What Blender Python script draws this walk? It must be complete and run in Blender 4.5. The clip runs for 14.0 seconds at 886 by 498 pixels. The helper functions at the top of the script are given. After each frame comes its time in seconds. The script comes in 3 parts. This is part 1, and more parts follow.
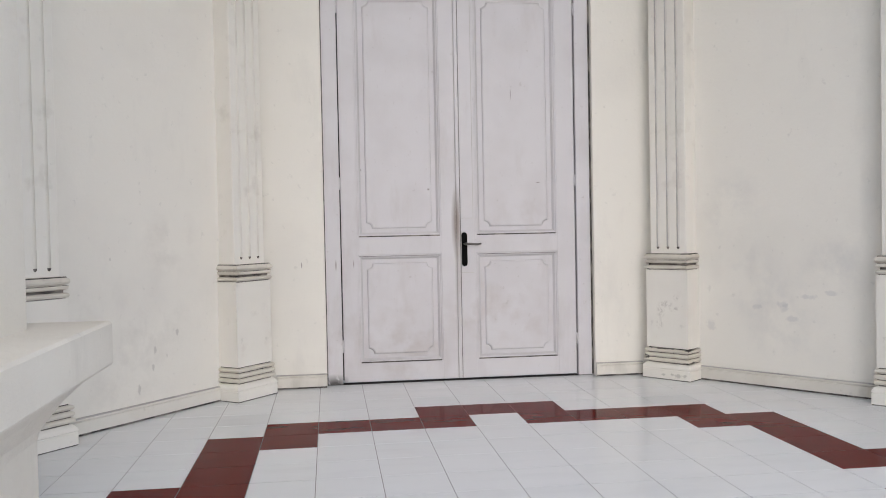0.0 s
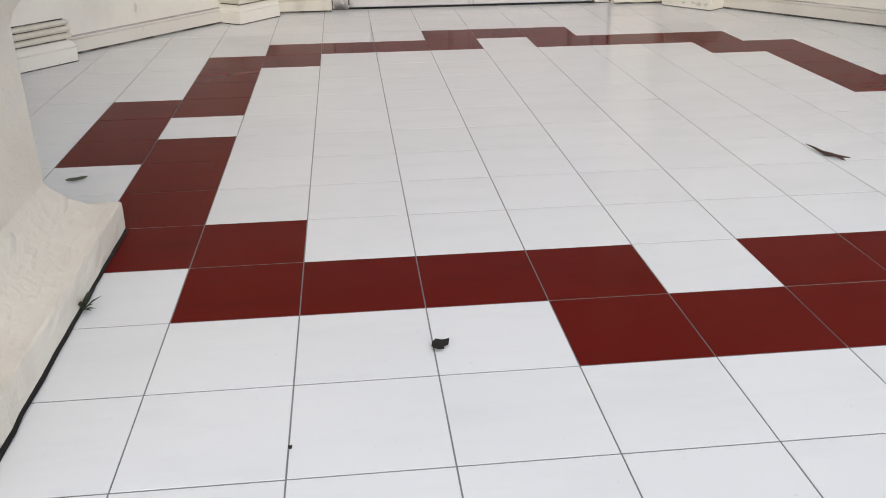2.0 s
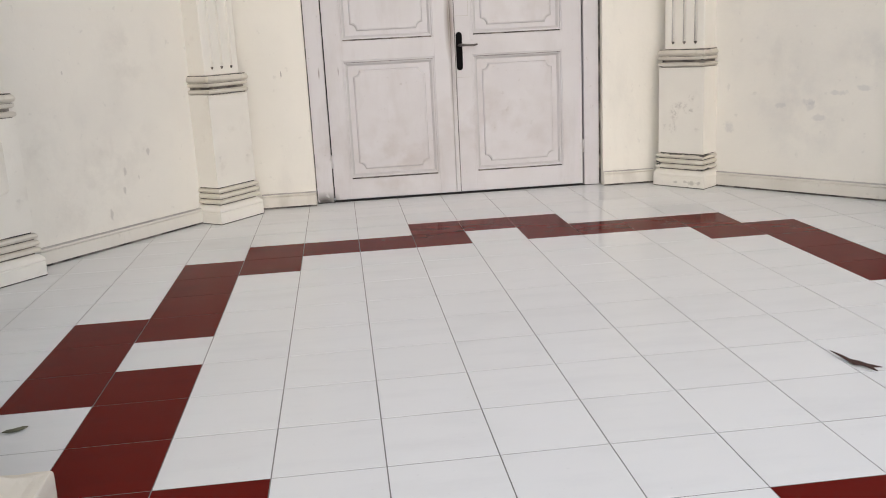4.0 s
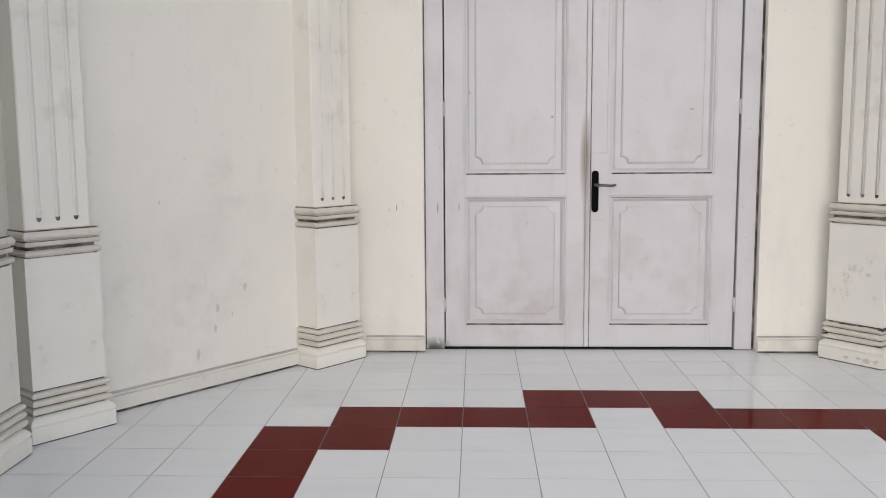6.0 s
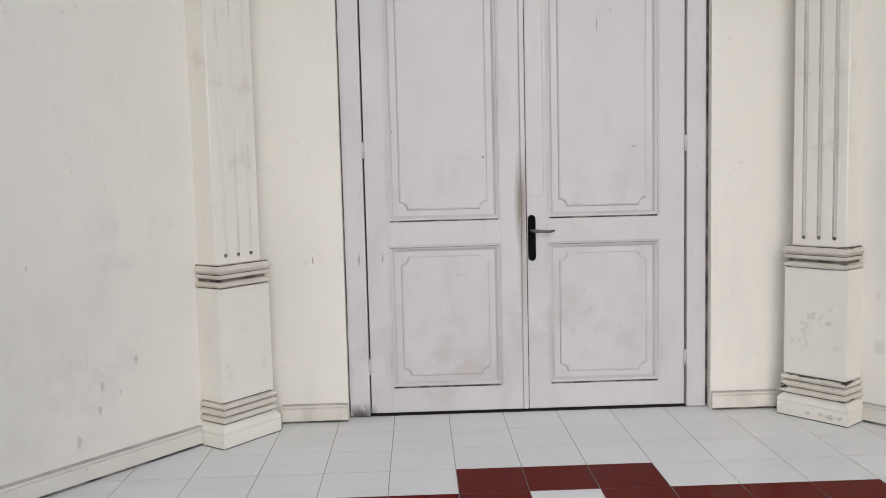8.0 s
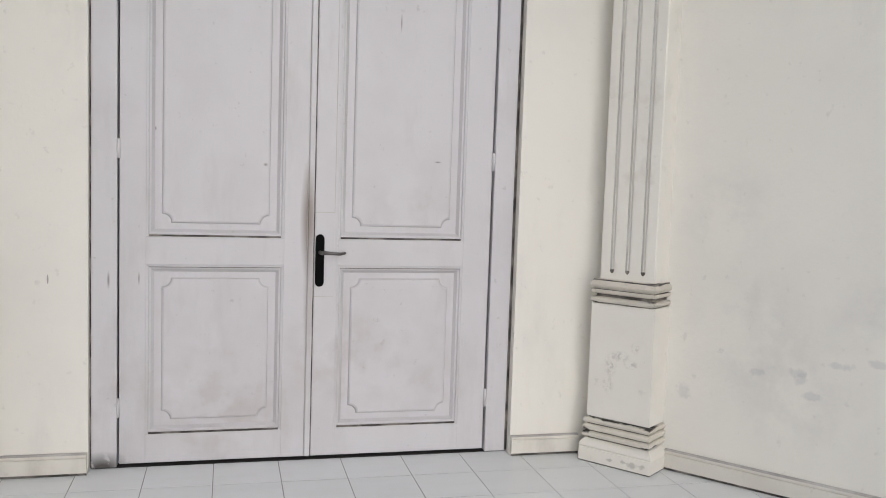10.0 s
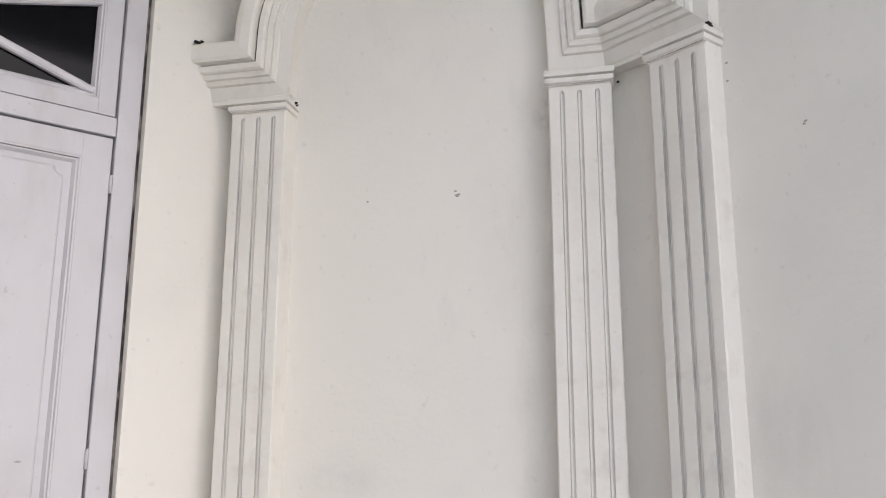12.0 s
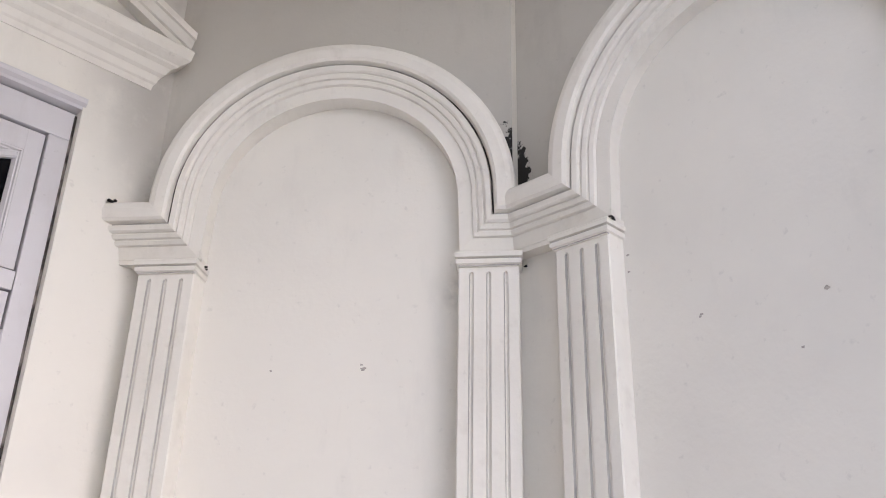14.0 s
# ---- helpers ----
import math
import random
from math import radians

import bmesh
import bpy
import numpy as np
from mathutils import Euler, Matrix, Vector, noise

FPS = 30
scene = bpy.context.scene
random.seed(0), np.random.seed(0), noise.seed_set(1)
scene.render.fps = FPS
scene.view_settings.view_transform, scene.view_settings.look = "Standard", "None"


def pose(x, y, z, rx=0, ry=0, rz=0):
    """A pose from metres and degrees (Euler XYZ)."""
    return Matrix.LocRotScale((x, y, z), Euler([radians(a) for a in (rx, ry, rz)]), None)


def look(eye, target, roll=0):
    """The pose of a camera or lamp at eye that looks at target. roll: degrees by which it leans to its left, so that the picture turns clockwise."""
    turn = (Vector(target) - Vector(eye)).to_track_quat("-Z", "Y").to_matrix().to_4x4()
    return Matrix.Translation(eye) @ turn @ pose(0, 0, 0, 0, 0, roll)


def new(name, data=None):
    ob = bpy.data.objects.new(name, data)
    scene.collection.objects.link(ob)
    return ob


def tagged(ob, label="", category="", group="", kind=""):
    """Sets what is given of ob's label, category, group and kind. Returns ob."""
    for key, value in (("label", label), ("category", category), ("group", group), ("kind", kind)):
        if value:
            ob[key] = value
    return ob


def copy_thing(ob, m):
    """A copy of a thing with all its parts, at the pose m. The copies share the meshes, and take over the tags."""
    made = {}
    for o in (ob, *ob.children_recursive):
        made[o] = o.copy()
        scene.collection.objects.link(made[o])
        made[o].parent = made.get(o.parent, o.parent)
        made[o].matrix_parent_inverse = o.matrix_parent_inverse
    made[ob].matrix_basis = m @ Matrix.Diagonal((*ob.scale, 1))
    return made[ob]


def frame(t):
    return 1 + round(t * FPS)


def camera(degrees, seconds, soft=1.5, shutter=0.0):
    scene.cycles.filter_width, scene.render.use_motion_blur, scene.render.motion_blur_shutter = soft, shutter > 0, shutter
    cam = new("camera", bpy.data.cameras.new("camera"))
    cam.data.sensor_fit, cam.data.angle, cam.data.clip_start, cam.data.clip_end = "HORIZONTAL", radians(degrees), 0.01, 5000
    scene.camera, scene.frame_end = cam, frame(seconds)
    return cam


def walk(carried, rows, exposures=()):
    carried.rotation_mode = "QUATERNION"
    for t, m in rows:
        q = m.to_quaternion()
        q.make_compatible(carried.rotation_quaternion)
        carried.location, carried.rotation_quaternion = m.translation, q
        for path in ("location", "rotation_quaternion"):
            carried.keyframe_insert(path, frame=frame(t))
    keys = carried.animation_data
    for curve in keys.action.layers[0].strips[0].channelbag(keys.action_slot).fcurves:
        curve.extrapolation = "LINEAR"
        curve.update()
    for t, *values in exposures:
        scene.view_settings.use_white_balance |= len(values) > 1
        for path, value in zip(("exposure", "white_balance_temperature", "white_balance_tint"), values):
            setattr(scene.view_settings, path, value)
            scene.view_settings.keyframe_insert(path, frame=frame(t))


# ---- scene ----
# ---- camera ----
cam = camera(53.7, 14.0, soft=1.0)
ROWS = [
    (0.0, (-0.966, -1.919, 1.152), (-0.708, 0.064, 1.098), -1.1),
    (0.5, (-0.959, -1.884, 1.037), (-0.654, 0.069, 0.733), -0.6),
    (1.0, (-0.960, -1.893, 0.988), (-0.651, -0.008, 0.398), -1.2),
    (1.5, (-0.945, -1.881, 0.981), (-0.784, -0.053, 0.187), -1.4),
    (2.0, (-0.902, -1.848, 0.991), (-0.711, -0.035, 0.168), -0.6),
    (2.5, (-0.870, -1.818, 0.989), (-0.652, -0.018, 0.147), -0.9),
    (3.0, (-0.828, -1.767, 1.034), (-0.595, 0.093, 0.334), -1.9),
    (3.5, (-0.817, -1.638, 1.069), (-0.569, 0.266, 0.506), -2.8),
    (6.0, (-0.684, -0.814, 1.275), (-0.761, 1.170, 1.032), -0.4),
    (6.5, (-0.664, -0.604, 1.350), (-0.650, 1.391, 1.200), -0.8),
    (7.0, (-0.646, -0.506, 1.352), (-0.608, 1.491, 1.254), -1.4),
]
TURNS = [
    (9.5, -0.443, 0.186, 1.416, 7.67, -10.21, -0.12),
    (10.0, -0.399, 0.310, 1.393, 13.88, -4.75, 1.90),
    (10.5, -0.405, 0.355, 1.400, 19.24, 0.77, 2.75),
    (11.0, -0.425, 0.379, 1.502, 26.87, 5.11, 1.05),
    (11.5, -0.436, 0.373, 1.550, 33.71, 7.72, 0.18),
    (12.0, -0.433, 0.370, 1.534, 39.25, 12.62, 0.10),
    (12.5, -0.430, 0.365, 1.532, 41.77, 16.52, 0.96),
    (13.0, -0.431, 0.371, 1.530, 43.09, 19.52, 1.61),
    (13.5, -0.432, 0.372, 1.533, 44.19, 22.42, 1.09),
    (14.0, -0.433, 0.370, 1.538, 45.42, 24.06, 1.25),
]


def heading(x, y, z, yaw, pitch):
    a, b = radians(yaw), radians(pitch)
    return (x + math.sin(a) * math.cos(b), y + math.cos(a) * math.cos(b), z + math.sin(b))


path = [(t, look(eye, target, roll)) for t, eye, target, roll in ROWS]
path += [(t, look((x, y, z), heading(x, y, z, yaw, pitch), roll)) for t, x, y, z, yaw, pitch, roll in TURNS]
EXPOSURES = [(0.0, 0.72, 6550, 10), (0.5, 0.86, 6500, 9), (1.5, 0.84, 6800, 9), (3.0, 0.84, 7150, 10), (6.0, 0.77, 6600, 9), (9.5, 0.73, 6550, 8), (10.5, 0.74, 6500, 8), (12.0, 0.95, 6550, 12), (14.0, 1.12, 6600, 16)]
walk(cam, path, EXPOSURES)

# ---- light ----
world = bpy.data.worlds.new("overcast_sky")
scene.world = world
world.use_nodes = True
wn = world.node_tree.nodes
sky = wn.new("ShaderNodeTexSky")
sky.sky_type = "NISHITA"
sky.sun_disc = False
sky.sun_elevation, sky.sun_rotation = radians(32.5), radians(176.5)
sky.dust_density, sky.air_density = 1.0, 0.7
world.node_tree.links.new(sky.outputs[0], wn["Background"].inputs[0])
wn["Background"].inputs[1].default_value = 0.13
sun = new("sun", bpy.data.lights.new("sun", "SUN"))
sun.data.energy, sun.data.angle, sun.data.color = 1.35, radians(178), (1.0, 0.98, 0.945)
sun.matrix_world = look((0.6, -10.0, 6.4), (0, 0, 0))

# ---- plan ----
TILE = 0.30
ANG = 52.0
UX, UY = math.cos(radians(ANG)), -math.sin(radians(ANG))
NX, NY = -UY, UX
P0 = (1.315, 4.316)          # outer front corner of the first plinth
DEPTH = 0.19                 # plinth front to wall face
Y_DOOR = 4.43                # face of the door wall
FRONTS = {1: 2.485, -1: 2.53} # pilaster fronts on the two side walls
SIDE_MID = {1: 1.625, -1: 1.63} # middle of the side arches
C1 = ((NX * P0[0] + NY * P0[1] + DEPTH - NY * Y_DOOR) / NX, Y_DOOR)
SIDE_DEPTH = 0.162            # plinth front to wall face on the side walls
C2 = {k: (f + SIDE_DEPTH, (NX * P0[0] + NY * P0[1] + DEPTH - NX * (f + SIDE_DEPTH)) / NY) for k, f in FRONTS.items()}
Y_FRONT = 0.40               # inner face of the entrance wall
TOP = 5.3
PIL = 0.803                  # half the distance between two pilasters of an arch
MID = {1: 1.0075, -1: 1.0455}                # middle of the slanted arch along its wall


# ---- materials ----
def material(name, color, rough=0.6, metal=0.0):
    m = bpy.data.materials.new(name)
    m.use_nodes = True
    b = m.node_tree.nodes["Principled BSDF"]
    b.inputs["Base Color"].default_value = (*color, 1)
    b.inputs["Roughness"].default_value = rough
    b.inputs["Metallic"].default_value = metal
    return m


def node(m, kind, **values):
    n = m.node_tree.nodes.new(kind)
    for key, value in values.items():
        n.inputs[key].default_value = value
    return n


def wire(m, a, b):
    m.node_tree.links.new(a, b)


def coords(m):
    return m.node_tree.nodes.new("ShaderNodeTexCoord").outputs["Object"]


def noise_mask(m, vec, scale, low, high, detail=4.0, rough=0.55, stretch=None):
    if stretch:
        mp = m.node_tree.nodes.new("ShaderNodeMapping")
        mp.inputs["Scale"].default_value = stretch
        wire(m, vec, mp.inputs["Vector"])
        vec = mp.outputs[0]
    n = node(m, "ShaderNodeTexNoise", Scale=scale, Detail=detail, Roughness=rough)
    wire(m, vec, n.inputs["Vector"])
    r = node(m, "ShaderNodeMapRange")
    r.inputs["From Min"].default_value, r.inputs["From Max"].default_value = low, high
    wire(m, n.outputs["Fac"], r.inputs["Value"])
    return r.outputs[0]


def tint(m, color_socket, mask, color, amount):
    k = node(m, "ShaderNodeMath")
    k.operation = "MULTIPLY"
    k.inputs[1].default_value = amount
    wire(m, mask, k.inputs[0])
    mix = m.node_tree.nodes.new("ShaderNodeMix")
    mix.data_type = "RGBA"
    wire(m, k.outputs[0], mix.inputs[0])
    wire(m, color_socket, mix.inputs[6])
    mix.inputs[7].default_value = (*color, 1)
    return mix.outputs[2]


def rgb(m, color):
    n = m.node_tree.nodes.new("ShaderNodeRGB")
    n.outputs[0].default_value = (*color, 1)
    return n.outputs[0]


def bump(m, height, strength, distance=0.004):
    b = node(m, "ShaderNodeBump", Strength=strength, Distance=distance)
    wire(m, height, b.inputs["Height"])
    wire(m, b.outputs[0], m.node_tree.nodes["Principled BSDF"].inputs["Normal"])


def blob(m, vec, centre, radii):
    """A soft round mask about a place."""
    mp = m.node_tree.nodes.new("ShaderNodeMapping")
    mp.inputs["Location"].default_value = [-c / r for c, r in zip(centre, radii)]
    mp.inputs["Scale"].default_value = [1 / r for r in radii]
    wire(m, vec, mp.inputs["Vector"])
    ln = m.node_tree.nodes.new("ShaderNodeVectorMath")
    ln.operation = "LENGTH"
    wire(m, mp.outputs[0], ln.inputs[0])
    r = node(m, "ShaderNodeMapRange")
    r.inputs["From Min"].default_value, r.inputs["From Max"].default_value = 1.0, 0.25
    wire(m, ln.outputs["Value"], r.inputs["Value"])
    return r.outputs[0]


def times(m, a, b):
    k = node(m, "ShaderNodeMath")
    k.operation = "MULTIPLY"
    wire(m, a, k.inputs[0])
    wire(m, b, k.inputs[1])
    return k.outputs[0]


def plaster(name, color, stain, rough=0.7, stains=0.35, grime=0.25):
    m = material(name, color, rough)
    v = coords(m)
    c = rgb(m, color)
    c = tint(m, c, noise_mask(m, v, 1.3, 0.45, 0.75, 5), stain, stains)
    c = tint(m, c, noise_mask(m, v, 3.0, 0.56, 0.78, 6, 0.65, (1, 1, 0.35)), [k * 0.75 for k in stain], grime)
    c = tint(m, c, noise_mask(m, v, 22.0, 0.66, 0.76, 3), [k * 0.55 for k in stain], 0.18)
    wire(m, c, m.node_tree.nodes["Principled BSDF"].inputs["Base Color"])
    bump(m, noise_mask(m, v, 35.0, 0.2, 0.8, 5), 0.25, 0.003)
    return m


WALL = plaster("cream_wall_paint", (0.79, 0.76, 0.695), (0.60, 0.58, 0.55), 0.75, 0.30, 0.22)
TRIM = plaster("white_stucco_paint", (0.79, 0.762, 0.70), (0.53, 0.49, 0.43), 0.65, 0.30, 0.30)
PIER = plaster("white_pier_paint", (0.74, 0.70, 0.62), (0.56, 0.50, 0.42), 0.75, 0.45, 0.40)
bump(PIER, noise_mask(PIER, coords(PIER), 9.0, 0.25, 0.75, 8, 0.68), 0.45, 0.016)
# Two joint tones: real grime together with painted recess shade.
GRIME_SHADE = plaster("grimy_shaded_joint", (0.24, 0.215, 0.19), (0.16, 0.14, 0.13), 0.9, 0.6, 0.6)
GRIME_SHADE_FAINT = plaster("faint_grime_and_shade", (0.40, 0.38, 0.36), (0.22, 0.20, 0.19), 0.9, 0.6, 0.6)
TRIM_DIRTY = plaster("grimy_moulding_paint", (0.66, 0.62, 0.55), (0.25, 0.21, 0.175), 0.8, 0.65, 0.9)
CEIL = plaster("ceiling_paint", (0.80, 0.78, 0.74), (0.66, 0.64, 0.60), 0.8)


def door_paint(name, lock_stain=False):
    m = material(name, (0.600, 0.583, 0.600), 0.42)
    v = coords(m)
    c = rgb(m, (0.600, 0.583, 0.600))
    c = tint(m, c, noise_mask(m, v, 2.2, 0.45, 0.75, 6), (0.50, 0.475, 0.48), 0.55)
    c = tint(m, c, noise_mask(m, v, 5.0, 0.55, 0.8, 6, 0.65, (1, 1, 0.25)), (0.43, 0.385, 0.37), 0.45)
    c = tint(m, c, noise_mask(m, v, 30.0, 0.68, 0.76, 3), (0.33, 0.29, 0.27), 0.35)
    if lock_stain:
        c = tint(m, c, blob(m, v, (-0.028, 4.49, 1.17), (0.040, 0.2, 0.30)), (0.17, 0.12, 0.09), 0.75)
        c = tint(m, c, blob(m, v, (-0.018, 4.49, 0.85), (0.03, 0.2, 0.5)), (0.26, 0.22, 0.20), 0.4)
    for x, z, r in ((-0.44, 0.34, 0.40), (0.44, 0.46, 0.42), (-0.44, 0.20, 0.30), (-0.95, 0.30, 0.35), (0.1, 0.5, 0.35), (0.44, 1.2, 0.3)):
        c = tint(m, c, times(m, blob(m, v, (x, 4.5, z), (r, 0.4, r)), noise_mask(m, v, 6.0, 0.44, 0.72, 5, 0.55)), (0.42, 0.37, 0.35), 0.42)
    for x, z, w, h in ((-0.92, 0.876, 0.007, 0.045), (-0.791, 0.881, 0.005, 0.035), (-0.724, 1.568, 0.006, 0.012), (0.60, 1.46, 0.02, 0.006), (0.40, 2.12, 0.005, 0.05), (-0.23, 1.42, 0.012, 0.010)):
        c = tint(m, c, blob(m, v, (x, 4.49, z), (w, 0.2, h)), (0.20, 0.17, 0.16), 0.8)
    c = tint(m, c, times(m, blob(m, v, (-0.945, 4.49, 0.0), (0.13, 0.2, 0.085)), noise_mask(m, v, 26.0, 0.36, 0.48, 5, 0.6, (1, 1, 0.6))), (0.04, 0.035, 0.03), 0.95)
    wire(m, c, m.node_tree.nodes["Principled BSDF"].inputs["Base Color"])
    bump(m, noise_mask(m, v, 18.0, 0.2, 0.8, 5, 0.6, (1, 1, 0.15)), 0.2, 0.002)
    return m


DOOR = door_paint("grey_white_door_paint", True)
DIRT = material("dark_grime", (0.012, 0.010, 0.009), 1.0)
BLACK = material("black_lock_paint", (0.003, 0.003, 0.003), 0.6)
BLACK.node_tree.nodes["Principled BSDF"].inputs["Specular IOR Level"].default_value = 0.05
CHROME = material("tarnished_chrome", (0.16, 0.15, 0.145), 0.35, 1.0)
GLASS = material("dark_glass", (0.003, 0.003, 0.004), 0.08)
GLASS.node_tree.nodes["Principled BSDF"].inputs["Specular IOR Level"].default_value = 0.12
LEAF = material("dry_leaf", (0.05, 0.022, 0.018), 1.0)
LEAF_GREEN = material("olive_leaf", (0.09, 0.09, 0.06), 0.8)
WEED = material("weed_green", (0.035, 0.04, 0.022), 0.9)
GROUT = plaster("grey_grout", (0.21, 0.208, 0.205), (0.10, 0.096, 0.092), 0.9)
GROUND = plaster("pale_paving", (0.48, 0.47, 0.45), (0.34, 0.33, 0.31), 0.9)


def tile_material(name, color, vein, amount, rough):
    m = material(name, color, rough)
    v = coords(m)
    info = m.node_tree.nodes.new("ShaderNodeObjectInfo")
    hsv = m.node_tree.nodes.new("ShaderNodeHueSaturation")
    r = node(m, "ShaderNodeMapRange")
    r.inputs["To Min"].default_value, r.inputs["To Max"].default_value = 0.985, 1.015
    wire(m, info.outputs["Random"], r.inputs["Value"])
    wire(m, r.outputs[0], hsv.inputs["Value"])
    c = rgb(m, color)
    wv = m.node_tree.nodes.new("ShaderNodeVectorMath")
    wv.operation = "ADD"
    wire(m, v, wv.inputs[0])
    sc = m.node_tree.nodes.new("ShaderNodeVectorMath")
    sc.operation = "SCALE"
    sc.inputs["Scale"].default_value = 9.0
    wire(m, info.outputs["Location"], sc.inputs[0])
    wire(m, sc.outputs[0], wv.inputs[1])
    c = tint(m, c, noise_mask(m, wv.outputs[0], 5.0, 0.5, 0.75, 6, 0.6, (0.4, 1.6, 1)), vein, amount)
    c = tint(m, c, noise_mask(m, wv.outputs[0], 60.0, 0.7, 0.8, 2), [k * 0.5 for k in vein], 0.2)
    wire(m, c, hsv.inputs["Color"])
    b = m.node_tree.nodes["Principled BSDF"]
    wire(m, hsv.outputs[0], b.inputs["Base Color"])
    rr = node(m, "ShaderNodeMapRange")
    rr.inputs["To Min"].default_value, rr.inputs["To Max"].default_value = rough * 0.8, rough * 1.5
    wire(m, noise_mask(m, wv.outputs[0], 8.0, 0.3, 0.7), rr.inputs["Value"])
    wire(m, rr.outputs[0], b.inputs["Roughness"])
    return m


WHITE_TILE = tile_material("white_ceramic", (0.745, 0.76, 0.77), (0.66, 0.675, 0.69), 0.5, 0.11)
RED_TILE = tile_material("oxblood_ceramic", (0.120, 0.0085, 0.006), (0.085, 0.007, 0.0055), 0.6, 0.08)
WHITE_TILE.node_tree.nodes["Principled BSDF"].inputs["Specular IOR Level"].default_value = 0.24
RED_TILE.node_tree.nodes["Principled BSDF"].inputs["Specular IOR Level"].default_value = 0.02


def spread(m, centre, radii, noise_scale, low, high, color, amount):
    """Tints a plaster irregularly about a place, for stains and painted shade alike."""
    b = m.node_tree.nodes["Principled BSDF"]
    v = coords(m)
    c = b.inputs["Base Color"].links[0].from_socket
    mask = times(m, blob(m, v, centre, radii), noise_mask(m, v, noise_scale, low, high, 6, 0.65))
    wire(m, tint(m, c, mask, color, amount), b.inputs["Base Color"])


def patch(m, centre, radii, noise_scale, rag, color, amount, soft=0.08):
    """Adds a dense stain with a ragged edge about a place."""
    b = m.node_tree.nodes["Principled BSDF"]
    v = coords(m)
    c = b.inputs["Base Color"].links[0].from_socket
    k = node(m, "ShaderNodeMath")
    k.operation = "ADD"
    wire(m, blob(m, v, centre, radii), k.inputs[0])
    n = noise_mask(m, v, noise_scale, 0.25, 0.75, 5, 0.6)
    sh = node(m, "ShaderNodeMapRange")
    sh.inputs["To Min"].default_value, sh.inputs["To Max"].default_value = -rag, rag
    wire(m, n, sh.inputs["Value"])
    wire(m, sh.outputs[0], k.inputs[1])
    r = node(m, "ShaderNodeMapRange")
    r.inputs["From Min"].default_value, r.inputs["From Max"].default_value = 0.50, 0.50 + soft
    wire(m, k.outputs[0], r.inputs["Value"])
    wire(m, tint(m, c, r.outputs[0], color, amount), b.inputs["Base Color"])


def broken(m, scale, low, high, color, amount):
    """Breaks a plain tone into dark and light stretches."""
    b = m.node_tree.nodes["Principled BSDF"]
    c = b.inputs["Base Color"].links[0].from_socket
    wire(m, tint(m, c, noise_mask(m, coords(m), scale, low, high, 4), color, amount), b.inputs["Base Color"])


broken(TRIM, 6.0, 0.58, 0.76, (0.50, 0.455, 0.395), 0.4)
broken(GRIME_SHADE, 11.0, 0.38, 0.56, (0.03, 0.026, 0.024), 0.9)
broken(GRIME_SHADE_FAINT, 5.0, 0.35, 0.65, (0.60, 0.58, 0.55), 0.7)
# Darker door tone that paints edge shade on mouldings and raised fields.
DOOR_EDGE_SHADE = plaster("door_edge_shade", (0.545, 0.53, 0.543), (0.38, 0.35, 0.34), 0.7, 0.5, 0.5)


# ---- mesh helpers ----
def finish(bm):
    bmesh.ops.remove_doubles(bm, verts=bm.verts, dist=1e-5)
    bmesh.ops.recalc_face_normals(bm, faces=bm.faces)
    return bm


def part(name, bm, mat, parent=None, label="", smooth=False, second=None):
    me = bpy.data.meshes.new(name)
    bm.to_mesh(me)
    bm.free()
    me.materials.append(mat)
    for extra in (second or ()):
        me.materials.append(extra)
    if smooth:
        for p in me.polygons:
            p.use_smooth = True
    ob = new(name, me)
    ob.parent = parent
    if label:
        ob["label"] = label
    return ob


def thing(name, label, category, group="", kind="", m=None):
    ob = tagged(new(name), label, category, group, kind)
    if m is not None:
        ob.matrix_world = m
    return ob


def box(x0, x1, y0, y1, z0, z1, bevel=0.0, bm=None):
    own = bmesh.new()
    bmesh.ops.create_cube(own, size=1)
    for v in own.verts:
        v.co = Vector((x0 + (v.co.x + 0.5) * (x1 - x0), y0 + (v.co.y + 0.5) * (y1 - y0), z0 + (v.co.z + 0.5) * (z1 - z0)))
    if bevel:
        bmesh.ops.bevel(own, geom=own.edges[:], offset=bevel, segments=2, affect="EDGES", profile=0.5)
    if bm is None:
        return own
    me = bpy.data.meshes.new("tmp")
    own.to_mesh(me)
    own.free()
    bm.from_mesh(me)
    bpy.data.meshes.remove(me)
    return bm


def prism(plan, z0, z1):
    bm = bmesh.new()
    low = [bm.verts.new((x, y, z0)) for x, y in plan]
    high = [bm.verts.new((x, y, z1)) for x, y in plan]
    bm.faces.new(low[::-1])
    bm.faces.new(high)
    for i in range(len(plan)):
        j = (i + 1) % len(plan)
        bm.faces.new((low[i], low[j], high[j], high[i]))
    return finish(bm)


def rings(levels, close=True, dark_sides=(), dark_levels=(), spot=None):
    """A skin over rings of points, capped at both ends. The named strips take the second material."""
    bm = bmesh.new()
    rows = [[bm.verts.new(p) for p in ring] for ring in levels]
    n = len(rows[0])
    for k, (a, b) in enumerate(zip(rows, rows[1:])):
        for i in range(n):
            j = (i + 1) % n
            if not close and j == 0:
                continue
            try:
                f = bm.faces.new((a[i], a[j], b[j], b[i]))
                if i in dark_sides or k in dark_levels:
                    f.material_index = 1
                if spot:
                    f.material_index = spot(k, i)
            except ValueError:
                pass
    bm.faces.new(rows[0][::-1])
    bm.faces.new(rows[-1])
    bmesh.ops.recalc_face_normals(bm, faces=bm.faces)
    return bm


